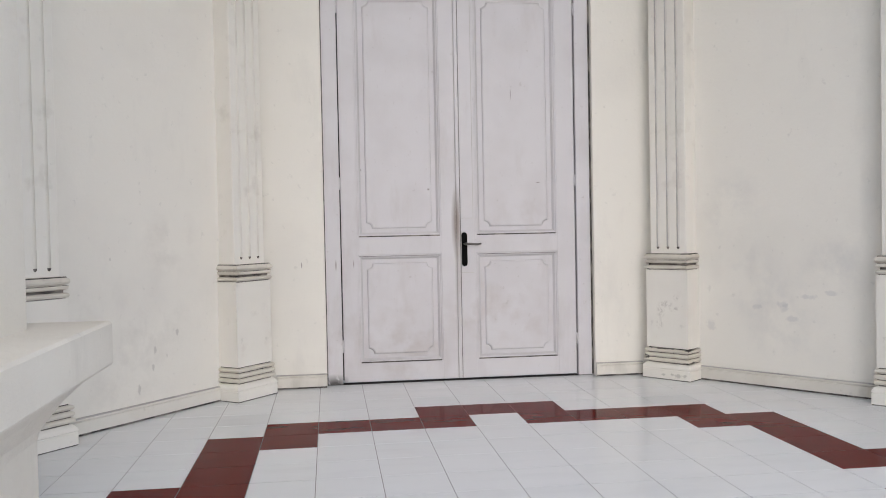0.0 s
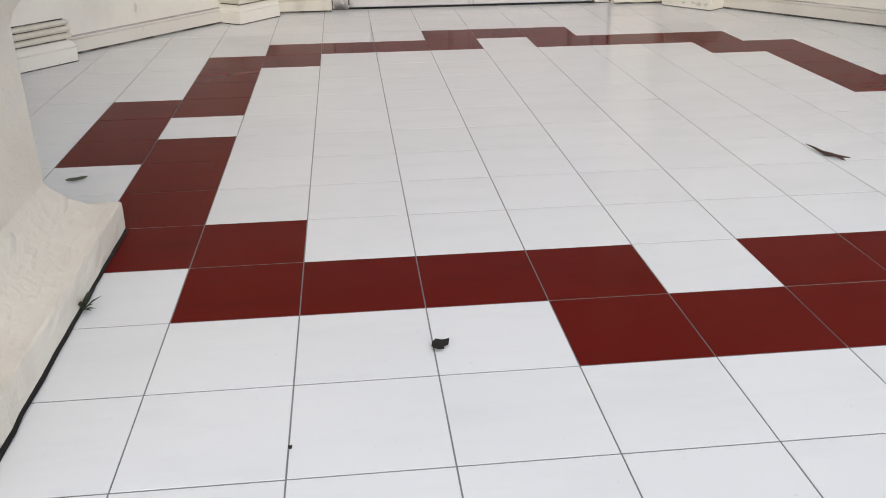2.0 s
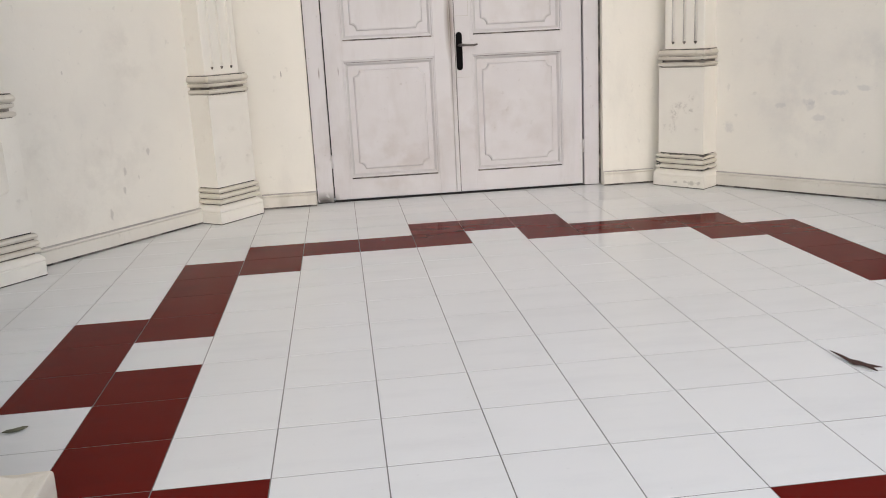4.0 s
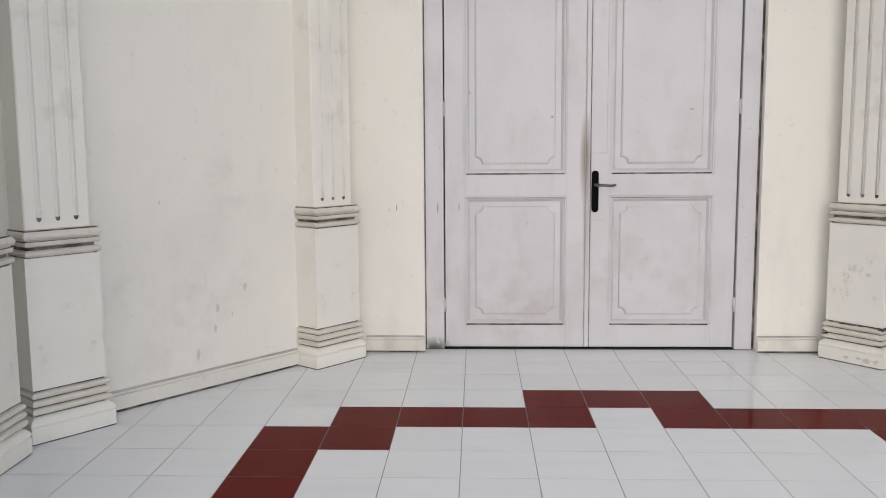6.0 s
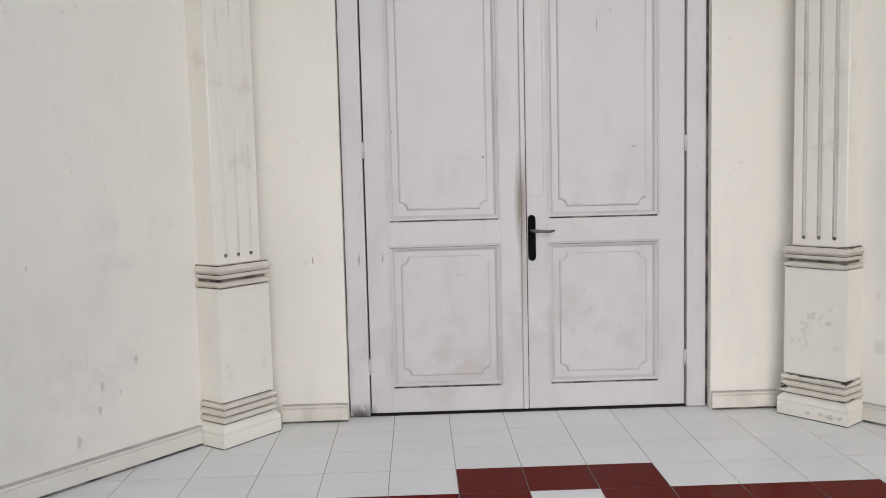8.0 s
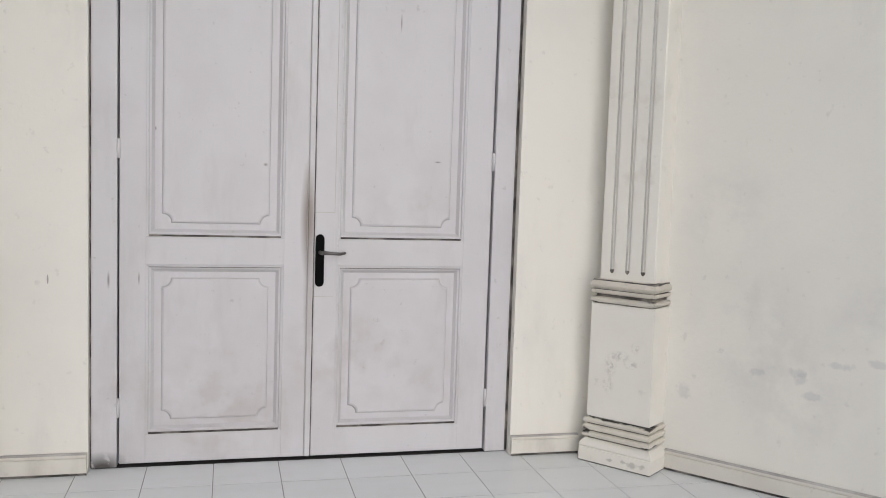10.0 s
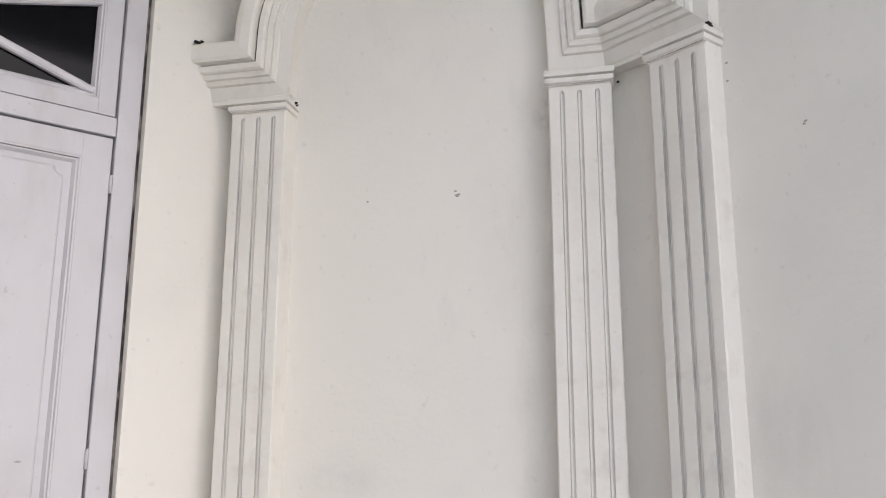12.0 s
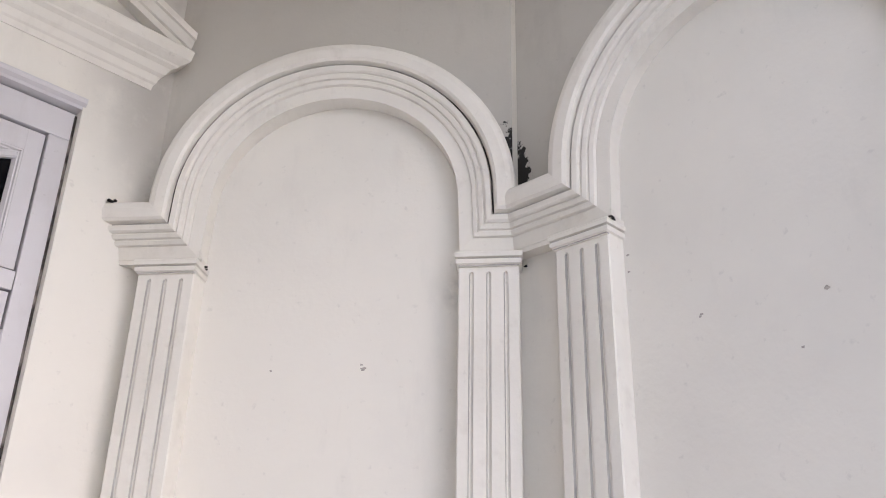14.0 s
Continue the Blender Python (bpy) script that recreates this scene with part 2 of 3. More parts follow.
def moulded(half, profile, back, front=0.0, grime=()):
    """A block against a wall whose three free sides follow a profile of (z, projection)."""
    return rings([[(-half - o, back, z), (-half - o, front - o, z), (half + o, front - o, z), (half + o, back, z)] for z, o in profile], dark_levels=grime)


def sweep(path, profile, ends=None, grime=(), cut=None):
    """A mitred moulding: path of (s, z), profile of (offset to the path's right hand, depth). ends: the s at either end by depth."""
    n = len(path)
    dirs = [(Vector(b) - Vector(a)).normalized() for a, b in zip(path, path[1:])]
    levels = []
    for i, p in enumerate(path):
        a, b = dirs[max(i - 1, 0)], dirs[min(i, n - 2)]
        na, nb = Vector((a.y, -a.x)), Vector((b.y, -b.x))
        m = na + nb
        m = m / max(m.dot(na), 1e-6)
        ring = []
        for o, d in profile:
            s, z = Vector(p) + m * o
            if ends and i == 0:
                s = ends[0](d)
            if ends and i == n - 1:
                s = ends[1](d)
            ring.append((s, d, z))
        levels.append(ring)
    if cut:
        return [rings(levels[a:b], dark_sides=grime) for a, b in cut]
    return rings(levels, dark_sides=grime)


# ---- setting ----
def miter(a, b, c, t):
    """The corner b of the line a b c, moved outwards (to the left of the way) by t."""
    a, b, c = Vector(a), Vector(b), Vector(c)
    d, e = (b - a).normalized(), (c - b).normalized()
    m = Vector((-d.y, d.x)) + Vector((-e.y, e.x))
    return tuple(b + m / m.dot(Vector((-d.y, d.x))) * t)


THICK = 0.25
OUT1 = miter((0, Y_DOOR), C1, C2[1], THICK)
OUT2 = {k: miter(C1, C2[k], (C2[k][0], Y_FRONT), THICK) for k in FRONTS}


def mirrored(plan):
    return [(-x, y) for x, y in plan]


FRAME_X, FRAME_TOP = 1.0, 4.05
bm = prism([(FRAME_X, Y_DOOR), C1, OUT1, (FRAME_X, Y_DOOR + THICK)], 0, TOP)
for plan, z0 in ((mirrored([(FRAME_X, Y_DOOR), C1, OUT1, (FRAME_X, Y_DOOR + THICK)]), 0),
                 ([(-FRAME_X, Y_DOOR), (FRAME_X, Y_DOOR), (FRAME_X, Y_DOOR + THICK), (-FRAME_X, Y_DOOR + THICK)], FRAME_TOP)):
    extra = prism(plan, z0, TOP)
    me = bpy.data.meshes.new("tmp")
    extra.to_mesh(me)
    extra.free()
    bm.from_mesh(me)
    bpy.data.meshes.remove(me)
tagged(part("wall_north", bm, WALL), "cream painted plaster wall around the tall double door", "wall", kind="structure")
for k, name, side_name in ((1, "wall_northeast", "wall_east"), (-1, "wall_northwest", "wall_west")):
    slant = [C1, C2[k], OUT2[k], OUT1]
    flank = [C2[k], (C2[k][0], Y_FRONT), (C2[k][0] + THICK, Y_FRONT), OUT2[k]]
    for nm, plan in ((name, slant), (side_name, flank)):
        tagged(part(nm, prism(plan if k > 0 else mirrored(plan), 0, TOP), WALL), "cream painted plaster wall with faint grey stains", "wall", kind="structure")
tagged(part("ceiling", box(-3.0, 3.0, 0.1, 4.7, TOP, TOP + 0.2), CEIL), "plain pale painted ceiling high above the hall", "ceiling", kind="structure")
tagged(part("ground", box(-300, 300, -300, 300, -0.6, -0.25), GROUND), "pale paved ground outside the entrance", "ground", kind="structure")


SKIRTING = plaster("dulled_skirting_paint", (0.70, 0.67, 0.61), (0.42, 0.38, 0.33), 0.75, 0.5, 0.5)


def baseboard(a, b, outward, h=0.1):
    """A skirting from a to b, 25 mm thick, with a rounded top."""
    a, b, o = Vector(a), Vector(b), Vector(outward)
    levels = []
    for p in (a, b):
        ring = []
        for z, k in ((0.001, 0.026), (0.012, 0.028), (h * 0.78, 0.028), (h * 0.82, 0.022), (h * 0.86, 0.03), (h * 0.95, 0.028), (h, 0.016), (h, -0.02), (0.002, -0.02)):
            q = p - o * k
            ring.append((q.x, q.y, z))
        levels.append(ring)
    ob = part("baseboard", rings(levels, spot=lambda k, i: {0: 2, 5: 1, 6: 1}.get(i, 0)), SKIRTING, second=[GRIME_SHADE_FAINT, GRIME_SHADE])
    return tagged(ob, "cream skirting with a rounded top and grimy joint", "baseboard", kind="structure")


def along(s, d):
    return (P0[0] + UX * s + NX * d, P0[1] + UY * s + NY * d)


for s, z, w in ((0.62, 1.25, 0.30), (0.75, 0.75, 0.32), (1.35, 0.85, 0.30), (1.0, 0.45, 0.35)):
    spread(WALL, (*along(s, DEPTH), z), (w, w, w), 4.0, 0.42, 0.66, (0.46, 0.46, 0.47), 0.30)
    x, y = along(s + 0.2, DEPTH)
    spread(WALL, (-x, y, z - 0.2), (w, w, w), 5.0, 0.46, 0.7, (0.47, 0.44, 0.40), 0.3)
# scuffs and smears on the slanted walls: along the wall, height, half width, half height
for s, z, w, h in ((0.81, 0.545, 0.06, 0.035), (0.98, 0.57, 0.07, 0.04), (1.17, 0.63, 0.11, 0.028), (1.06, 0.475, 0.07, 0.04), (0.465, 0.40, 0.07, 0.06), (1.0, 0.55, 0.05, 0.05), (1.31, 0.66, 0.08, 0.03)):
    patch(WALL, (*along(s, DEPTH), z), (w, w, h), 26.0, 0.45, (0.44, 0.44, 0.45), 0.32, 0.40)
for s, z, w, h in ((0.95, 0.412, 0.022, 0.06), (0.97, 0.306, 0.018, 0.04), (0.77, 0.503, 0.02, 0.035), (1.08, 0.183, 0.018, 0.05), (1.267, 0.988, 0.010, 0.02), (0.86, 0.36, 0.012, 0.03)):
    x, y = along(s, DEPTH)
    patch(WALL, (-x, y, z), (w, w, h), 30.0, 0.45, (0.42, 0.39, 0.36), 0.50, 0.35)
spread(WALL, (*along(1.635, DEPTH), 3.09), (0.07, 0.07, 0.10), 12.0, 0.35, 0.6, (0.34, 0.32, 0.30), 0.5)
patch(WALL, (-1.165, Y_DOOR, 0.885), (0.006, 0.05, 0.035), 30.0, 0.2, (0.30, 0.27, 0.25), 0.8)
# Shade of the upper wall beside the door, painted into the plaster colour.
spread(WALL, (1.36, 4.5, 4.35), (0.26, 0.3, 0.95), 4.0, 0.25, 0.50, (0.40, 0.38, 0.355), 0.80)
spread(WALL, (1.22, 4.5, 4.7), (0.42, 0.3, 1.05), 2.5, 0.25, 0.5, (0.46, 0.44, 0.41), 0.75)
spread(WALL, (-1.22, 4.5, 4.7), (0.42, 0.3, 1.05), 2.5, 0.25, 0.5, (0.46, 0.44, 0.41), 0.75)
for side in (1, -1):
    flip = lambda p: (p[0] * side, p[1])
    baseboard(flip((FRAME_X + 0.002, Y_DOOR)), flip((1.36, Y_DOOR)), (0, 1))
    baseboard(flip(along(MID[side] - 0.63, DEPTH)), flip(along(MID[side] + 0.63, DEPTH)), (NX * side, NY))
    xs, ym = FRONTS[side] + SIDE_DEPTH, SIDE_MID[side]
    baseboard(flip((xs, ym + 0.63)), flip((xs, ym - 0.63)), (side, 0))


# ---- pilasters ----
def fluted_shaft(half, front, back, z0, z1, flute=0.0115, deep=0.015):
    """A shaft with three flutes that end in rounds."""
    offsets = (-0.082, 0.0, 0.082)
    levels = []
    steps = [(z0, 0), (z0 + 0.03, 0)]
    steps += [(z0 + 0.03 + flute * 1.5 * (1 - math.cos(a)), math.sin(a)) for a in (0.3, 0.7, 1.1, 1.57)]
    rest = [(z0 + z1 - z, k) for z, k in reversed(steps)]
    for z, k in steps + rest:
        ring = [(-half, back, z), (-half, front + 0.006, z), (-half + 0.006, front, z)]
        for c in offsets:
            for a in (-1.0, -0.92, -0.6, 0.0, 0.6, 0.92, 1.0):
                ring.append((c + a * flute * max(k, 0.02), front + deep * k * math.sqrt(max(0.0, 1 - a * a)), z))
        ring += [(half - 0.006, front, z), (half, front + 0.006, z), (half, back, z)]
        levels.append(ring)
    last = len(levels) - 2

    # Left wall and lower round of each flute hold shade and grime in their colour.
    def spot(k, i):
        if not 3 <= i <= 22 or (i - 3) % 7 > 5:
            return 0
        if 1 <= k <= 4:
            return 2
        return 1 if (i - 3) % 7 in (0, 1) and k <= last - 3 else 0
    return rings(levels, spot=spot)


def pilaster():
    ob = thing("pilaster", "cream fluted pilaster on a moulded pedestal, joints darkened by grime and painted shade", "pilaster", "pilasters round the hall")
    back = DEPTH + 0.004
    # Recessed levels take the second tone: grime, with recess shade painted in.
    part("plinth", moulded(0.1925, [(0, -0.004), (0.006, 0.0), (0.070, 0.0), (0.0735, -0.003), (0.0775, -0.003), (0.081, 0.002), (0.094, -0.002), (0.106, -0.011), (0.116, -0.022), (0.118, -0.03)], back, grime=(0,)), TRIM, ob, "chipped plinth block", second=[GRIME_SHADE])
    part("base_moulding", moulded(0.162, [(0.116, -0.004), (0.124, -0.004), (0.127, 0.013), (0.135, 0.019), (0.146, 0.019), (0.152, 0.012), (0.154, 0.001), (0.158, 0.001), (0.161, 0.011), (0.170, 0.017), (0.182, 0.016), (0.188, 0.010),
                                          (0.190, 0.0), (0.194, 0.0), (0.197, 0.010), (0.208, 0.017), (0.219, 0.012), (0.223, -0.006), (0.231, -0.006)], back, 0.022, (0, 6, 12, 17)), TRIM_DIRTY, ob, second=[GRIME_SHADE])
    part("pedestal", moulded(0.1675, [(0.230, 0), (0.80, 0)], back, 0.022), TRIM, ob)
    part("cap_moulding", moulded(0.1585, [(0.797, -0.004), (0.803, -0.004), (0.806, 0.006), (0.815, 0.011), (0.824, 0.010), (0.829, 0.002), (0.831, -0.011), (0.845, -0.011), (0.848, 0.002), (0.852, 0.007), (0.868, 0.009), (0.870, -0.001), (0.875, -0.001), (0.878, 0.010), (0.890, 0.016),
                                          (0.903, 0.012), (0.911, 0.004), (0.917, 0.0), (0.918, -0.02)], back, 0.018, (0, 6, 10, 16)), TRIM_DIRTY, ob, second=[GRIME_SHADE])
    part("shaft", fluted_shaft(0.146, 0.05, back, 0.918, 3.178), TRIM, ob, second=[GRIME_SHADE_FAINT, GRIME_SHADE])
    part("capital", moulded(0.151, [(3.172, -0.006), (3.178, -0.006), (3.183, 0.005), (3.204, 0.008), (3.207, -0.004), (3.213, -0.004), (3.216, 0.010), (3.236, 0.013), (3.244, 0.008), (3.2445, -0.02)], back, 0.03, (0, 4)), TRIM, ob, second=[GRIME_SHADE_FAINT])
    return ob


first = pilaster()
places = []
for d in (-PIL, PIL):
    for k in FRONTS:
        x, y = along(MID[k] + d, 0)
        places.append(pose(k * x, y, 0, 0, 0, -ANG * k))
for k, f in FRONTS.items():
    places += [pose(k * f, SIDE_MID[k] + d, 0, 0, 0, -90 * k) for d in (PIL, -PIL)]
first.matrix_world = places[0]
for m in places[1:]:
    copy_thing(first, m)
# the pilaster beside the door's lock side is the most soiled
PEDESTAL = plaster("scuffed_pedestal_paint", (0.79, 0.762, 0.70), (0.53, 0.49, 0.43), 0.65, 0.30, 0.30)
for x, z, w, h in ((0.075, 0.60, 0.028, 0.03), (0.06, 0.515, 0.05, 0.025), (-0.05, 0.50, 0.04, 0.07), (0.0, 0.55, 0.06, 0.03), (-0.06, 0.40, 0.035, 0.05)):
    spread(PEDESTAL, (x, 0.022, z), (w, 0.05, h), 60.0, 0.46, 0.60, (0.34, 0.30, 0.27), 0.48)
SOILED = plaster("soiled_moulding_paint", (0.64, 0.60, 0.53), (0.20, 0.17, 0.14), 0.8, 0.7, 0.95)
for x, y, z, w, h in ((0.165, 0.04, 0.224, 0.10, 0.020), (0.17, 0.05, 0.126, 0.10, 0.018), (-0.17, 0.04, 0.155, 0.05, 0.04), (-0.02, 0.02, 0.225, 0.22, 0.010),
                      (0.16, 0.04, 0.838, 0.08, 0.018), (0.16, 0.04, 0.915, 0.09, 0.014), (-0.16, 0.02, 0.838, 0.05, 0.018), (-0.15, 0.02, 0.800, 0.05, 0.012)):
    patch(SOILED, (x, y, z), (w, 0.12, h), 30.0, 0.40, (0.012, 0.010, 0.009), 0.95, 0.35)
PLINTH = plaster("smudged_plinth_paint", (0.76, 0.73, 0.665), (0.46, 0.42, 0.36), 0.7, 0.4, 0.4)
for x, z, w, h in ((0.10, 0.035, 0.05, 0.028), (0.05, 0.04, 0.03, 0.02), (-0.02, 0.035, 0.035, 0.015), (0.15, 0.04, 0.03, 0.02)):
    patch(PLINTH, (x, 0.0, z), (w, 0.05, h), 45.0, 0.45, (0.26, 0.235, 0.21), 0.45, 0.45)
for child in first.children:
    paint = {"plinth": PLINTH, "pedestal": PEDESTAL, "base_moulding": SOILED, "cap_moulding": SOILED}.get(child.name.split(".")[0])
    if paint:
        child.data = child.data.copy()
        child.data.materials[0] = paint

# ---- arches ----
OUTER, INNER, SPRING = 0.94, 0.648, 3.56
RISE = 0.985                 # the arches are a little flatter than half circles


# The grey base holds the upper wall's shade; the mould is a stain.
def spandrel_shade(name, centre=None, radii=None):
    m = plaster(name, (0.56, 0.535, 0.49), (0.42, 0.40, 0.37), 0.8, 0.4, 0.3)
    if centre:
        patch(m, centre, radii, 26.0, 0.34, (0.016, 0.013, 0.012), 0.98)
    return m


SPANDREL = spandrel_shade("shaded_spandrel_plaster")


def archivolt(name, m, end0, end1, flip, label, grey, deep):
    """A moulded arch over two pilasters whose mouldings turn outwards level with the springing."""
    prof = [(0.0, DEPTH + 0.004), (0.0, 0.01), (0.006, -0.004), (0.02, -0.014), (0.045, -0.02), (0.094, -0.016), (0.108, -0.004), (0.113, 0.030), (0.122, 0.032), (0.126, 0.016), (0.150, 0.022),
            (0.158, 0.030), (0.161, 0.042), (0.166, 0.042), (0.170, 0.036), (0.188, 0.044), (0.192, 0.058), (0.197, 0.058), (0.201, 0.052), (0.219, 0.060), (0.224, 0.076), (0.230, 0.076), (OUTER - INNER, 0.086), (OUTER - INNER, DEPTH + 0.004)]
    path = [(-3, SPRING), (-OUTER, SPRING)]
    path += [(-OUTER * math.cos(a * math.pi / 40), SPRING + RISE * OUTER * math.sin(a * math.pi / 40)) for a in range(1, 40)]
    path += [(OUTER, SPRING), (3, SPRING)]
    last = len(path)
    ob = thing(name, label, "arch moulding", "blind arches of the hall")
    # Strip 7, the groove under the outer band, has its shadow line coloured in.
    pieces = sweep(path, prof, (end0, end1), (7,), [(0, 2), (1, last - 1), (last - 2, last)])
    # sheet over the wall above the arch, the shade there put into its grey
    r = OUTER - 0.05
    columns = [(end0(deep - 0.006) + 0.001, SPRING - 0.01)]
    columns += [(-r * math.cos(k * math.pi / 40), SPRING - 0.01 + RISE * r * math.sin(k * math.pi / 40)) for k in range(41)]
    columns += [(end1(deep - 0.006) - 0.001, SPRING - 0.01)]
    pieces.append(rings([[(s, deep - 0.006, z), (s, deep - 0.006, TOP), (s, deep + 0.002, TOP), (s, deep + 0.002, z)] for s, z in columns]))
    # friezes under the level mouldings, down to the capitals
    for s0, s1 in ((end0(0.09) + 0.004, -INNER + 0.002), (INNER - 0.002, end1(0.09) - 0.001)):
        pieces.append(box(s0, s1, 0.09, DEPTH + 0.003, 3.2445, SPRING - (OUTER - INNER) + 0.002))
    for kind, bm in zip(("impost_moulding", "arch_ring", "impost_moulding", "spandrel", "frieze", "frieze"), pieces):
        if flip:
            for v in bm.verts:
                v.co.x = -v.co.x
            bmesh.ops.reverse_faces(bm, faces=bm.faces)
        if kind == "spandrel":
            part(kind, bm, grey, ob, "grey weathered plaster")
        else:
            part(kind, bm, TRIM, ob, second=[GRIME_SHADE if kind == "arch_ring" else GRIME_SHADE_FAINT])
    ob.matrix_world = m
    return ob


HALF_TURN = math.tan(radians((90 - ANG) / 2))
for side, f in FRONTS.items():
    X2, Y2 = along(MID[side], 0)
    left_end = lambda d: -0.19 + 0.78 * d - MID[side]
    meet = (f - P0[0]) / UX                      # where the fronts of the two arches meet
    y_meet = P0[1] + UY * meet
    corner_end = lambda d: meet + HALF_TURN * d - MID[side]
    side_start = lambda d: -(y_meet + HALF_TURN * d - SIDE_MID[side])
    side_stop = lambda d: SIDE_MID[side] - Y_FRONT + 0.02
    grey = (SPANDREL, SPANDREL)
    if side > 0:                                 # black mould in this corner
        grey = (spandrel_shade("mouldy_shaded_plaster", (corner_end(DEPTH), DEPTH, 3.69), (0.23, 0.20, 0.62)), spandrel_shade("mouldy_shaded_plaster", (side_start(SIDE_DEPTH), SIDE_DEPTH, 3.60), (0.15, 0.20, 0.50)))
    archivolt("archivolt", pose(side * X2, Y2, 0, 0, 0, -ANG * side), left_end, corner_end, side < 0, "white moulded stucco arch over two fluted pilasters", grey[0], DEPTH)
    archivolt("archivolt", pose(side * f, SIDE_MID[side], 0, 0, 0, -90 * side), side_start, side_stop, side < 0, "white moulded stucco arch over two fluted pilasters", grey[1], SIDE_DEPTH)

# ---- door ----
Y_FRAME, Y_LEAF = 4.482, 4.502
LEAF_W, LEAF_TOP = 0.876, 2.980
door = thing("door_1", "closed tall double door in worn grey-white paint with a barred transom", "door", kind="structure")


def holed_board(x0, x1, z0, z1, holes, front, back):
    """A board with rectangular holes one above another: stiles and rails in one piece."""
    bm = bmesh.new()
    hx0, hx1 = holes[0][0], holes[0][1]
    zs = [z0]
    for h in holes:
        zs += [h[2], h[3]]
    zs.append(z1)
    box(x0, hx0, front, back, z0, z1, 0.003, bm)
    box(hx1, x1, front, back, z0, z1, 0.003, bm)
    for a, b in zip(zs[0::2], zs[1::2]):
        box(hx0 - 0.002, hx1 + 0.002, front + 0.0008, back, a, b, 0.003, bm)
    return bm


def panel_frame(x0, x1, z0, z1, front):
    """A moulding round the inside of a panel opening."""
    prof = [(0, 0.002), (0.008, 0.003), (0.013, 0.012), (0.020, 0.013), (0.034, 0.027), (0.034, 0.04), (0, 0.04)]
    path = [(x0, z0), (x0, z1), (x1, z1), (x1, z0)]
    c = [Vector(p) for p in path]
    levels = []
    for i in range(4):
        sx, sz = (1 if i in (0, 1) else -1), (1 if i in (0, 3) else -1)
        levels.append([(c[i].x + sx * o, front + d, c[i].y + sz * o) for o, d in prof])
    bm = bmesh.new()
    rows = [[bm.verts.new(p) for p in r] for r in levels]
    n = len(prof)
    for i in range(4):
        a, b = rows[i], rows[(i + 1) % 4]
        for k in range(n):
            j = (k + 1) % n
            f = bm.faces.new((a[k], a[j], b[j], b[k]))
            f.material_index = 1 if k == 3 else 0
    return finish(bm)


def raised_field(x0, x1, z0, z1, front, notch=0.042):
    """A raised field with hollowed corners and a sloped edge."""
    def outline(inset):
        pts = []
        for cx, cz, a0 in ((x0 + inset, z0 + inset, 0), (x1 - inset, z0 + inset, 90), (x1 - inset, z1 - inset, 180), (x0 + inset, z1 - inset, 270)):
            ring = []
            for k in range(6):
                a = radians(a0 + 90 - k * 18)
                ring.append((cx + notch * math.cos(a), cz + notch * math.sin(a)))
            pts += ring
        return pts
    levels = [[(x, front + 0.011, z) for x, z in outline(0)], [(x, front + 0.003, z) for x, z in outline(0.005)], [(x, front, z) for x, z in outline(0.012)]]
    return rings(levels, dark_levels=(0,))


PANEL_X = {1: (0.117, 0.738), -1: (0.141, 0.760)}
PANEL_Z = ((0.150, 0.945), (1.075, 2.864))
for side in (1, -1):
    x0, x1 = (0.004, LEAF_W) if side > 0 else (-LEAF_W, -0.004)
    holes = [(*sorted(side * v for v in PANEL_X[side]), z0, z1) for z0, z1 in PANEL_Z]
    leaf = part("leaf", holed_board(x0, x1, 0.014, LEAF_TOP, holes, Y_LEAF, Y_LEAF + 0.045), DOOR, door)
    for a, b, z0, z1 in holes:
        part("panel", box(a - 0.004, b + 0.004, Y_LEAF + 0.027, Y_LEAF + 0.040, z0 - 0.004, z1 + 0.004), DOOR, leaf)
        part("panel_moulding", panel_frame(a, b, z0, z1, Y_LEAF), DOOR, leaf, second=[DOOR_EDGE_SHADE])
        part("raised_field", raised_field(a + 0.066, b - 0.066, z0 + 0.062, z1 - 0.062, Y_LEAF + 0.016), DOOR, leaf, second=[DOOR_EDGE_SHADE])
        part("grime_line", box(a + 0.012, b - 0.012, Y_LEAF + 0.001, Y_LEAF + 0.012, z0 + 0.001, z0 + 0.0095), GRIME_SHADE, leaf, "dark dirt along the lower moulding")
        # Soft shadow below the top moulding, made as a dark strip.
        part("grime_line", box(a + 0.012, b - 0.012, Y_LEAF + 0.006, Y_LEAF + 0.012, z1 - 0.012, z1 - 0.008), GRIME_SHADE, leaf)
    for z in (0.28, 1.47, 2.75):
        bm = bmesh.new()
        bmesh.ops.create_cone(bm, cap_ends=True, segments=12, radius1=0.009, radius2=0.009, depth=0.09)
        for v in bm.verts:
            v.co = Vector((v.co.x + side * (LEAF_W + 0.004), v.co.y + Y_LEAF - 0.004, v.co.z + z))
        part("hinge", bm, DOOR, leaf, "painted-over hinge knuckle", True)
# meeting strip and lock on the right leaf
part("meeting_strip", box(-0.028, -0.001, Y_LEAF - 0.012, Y_LEAF + 0.002, 0.016, LEAF_TOP - 0.004, 0.004), DOOR, door)
part("grime_line", box(-0.0006, 0.0036, Y_LEAF - 0.001, Y_LEAF + 0.02, 0.016, LEAF_TOP - 0.004), GRIME_SHADE, door)
part("grime_line", box(-0.0312, -0.0284, Y_LEAF - 0.0012, Y_LEAF + 0.01, 0.016, LEAF_TOP - 0.004), GRIME_SHADE_FAINT, door)
part("lock_rail_patch", box(0.005, 0.099, Y_LEAF - 0.0025, Y_LEAF + 0.004, 0.80, 1.20, 0.001), DOOR, door, "patched board behind the lock")
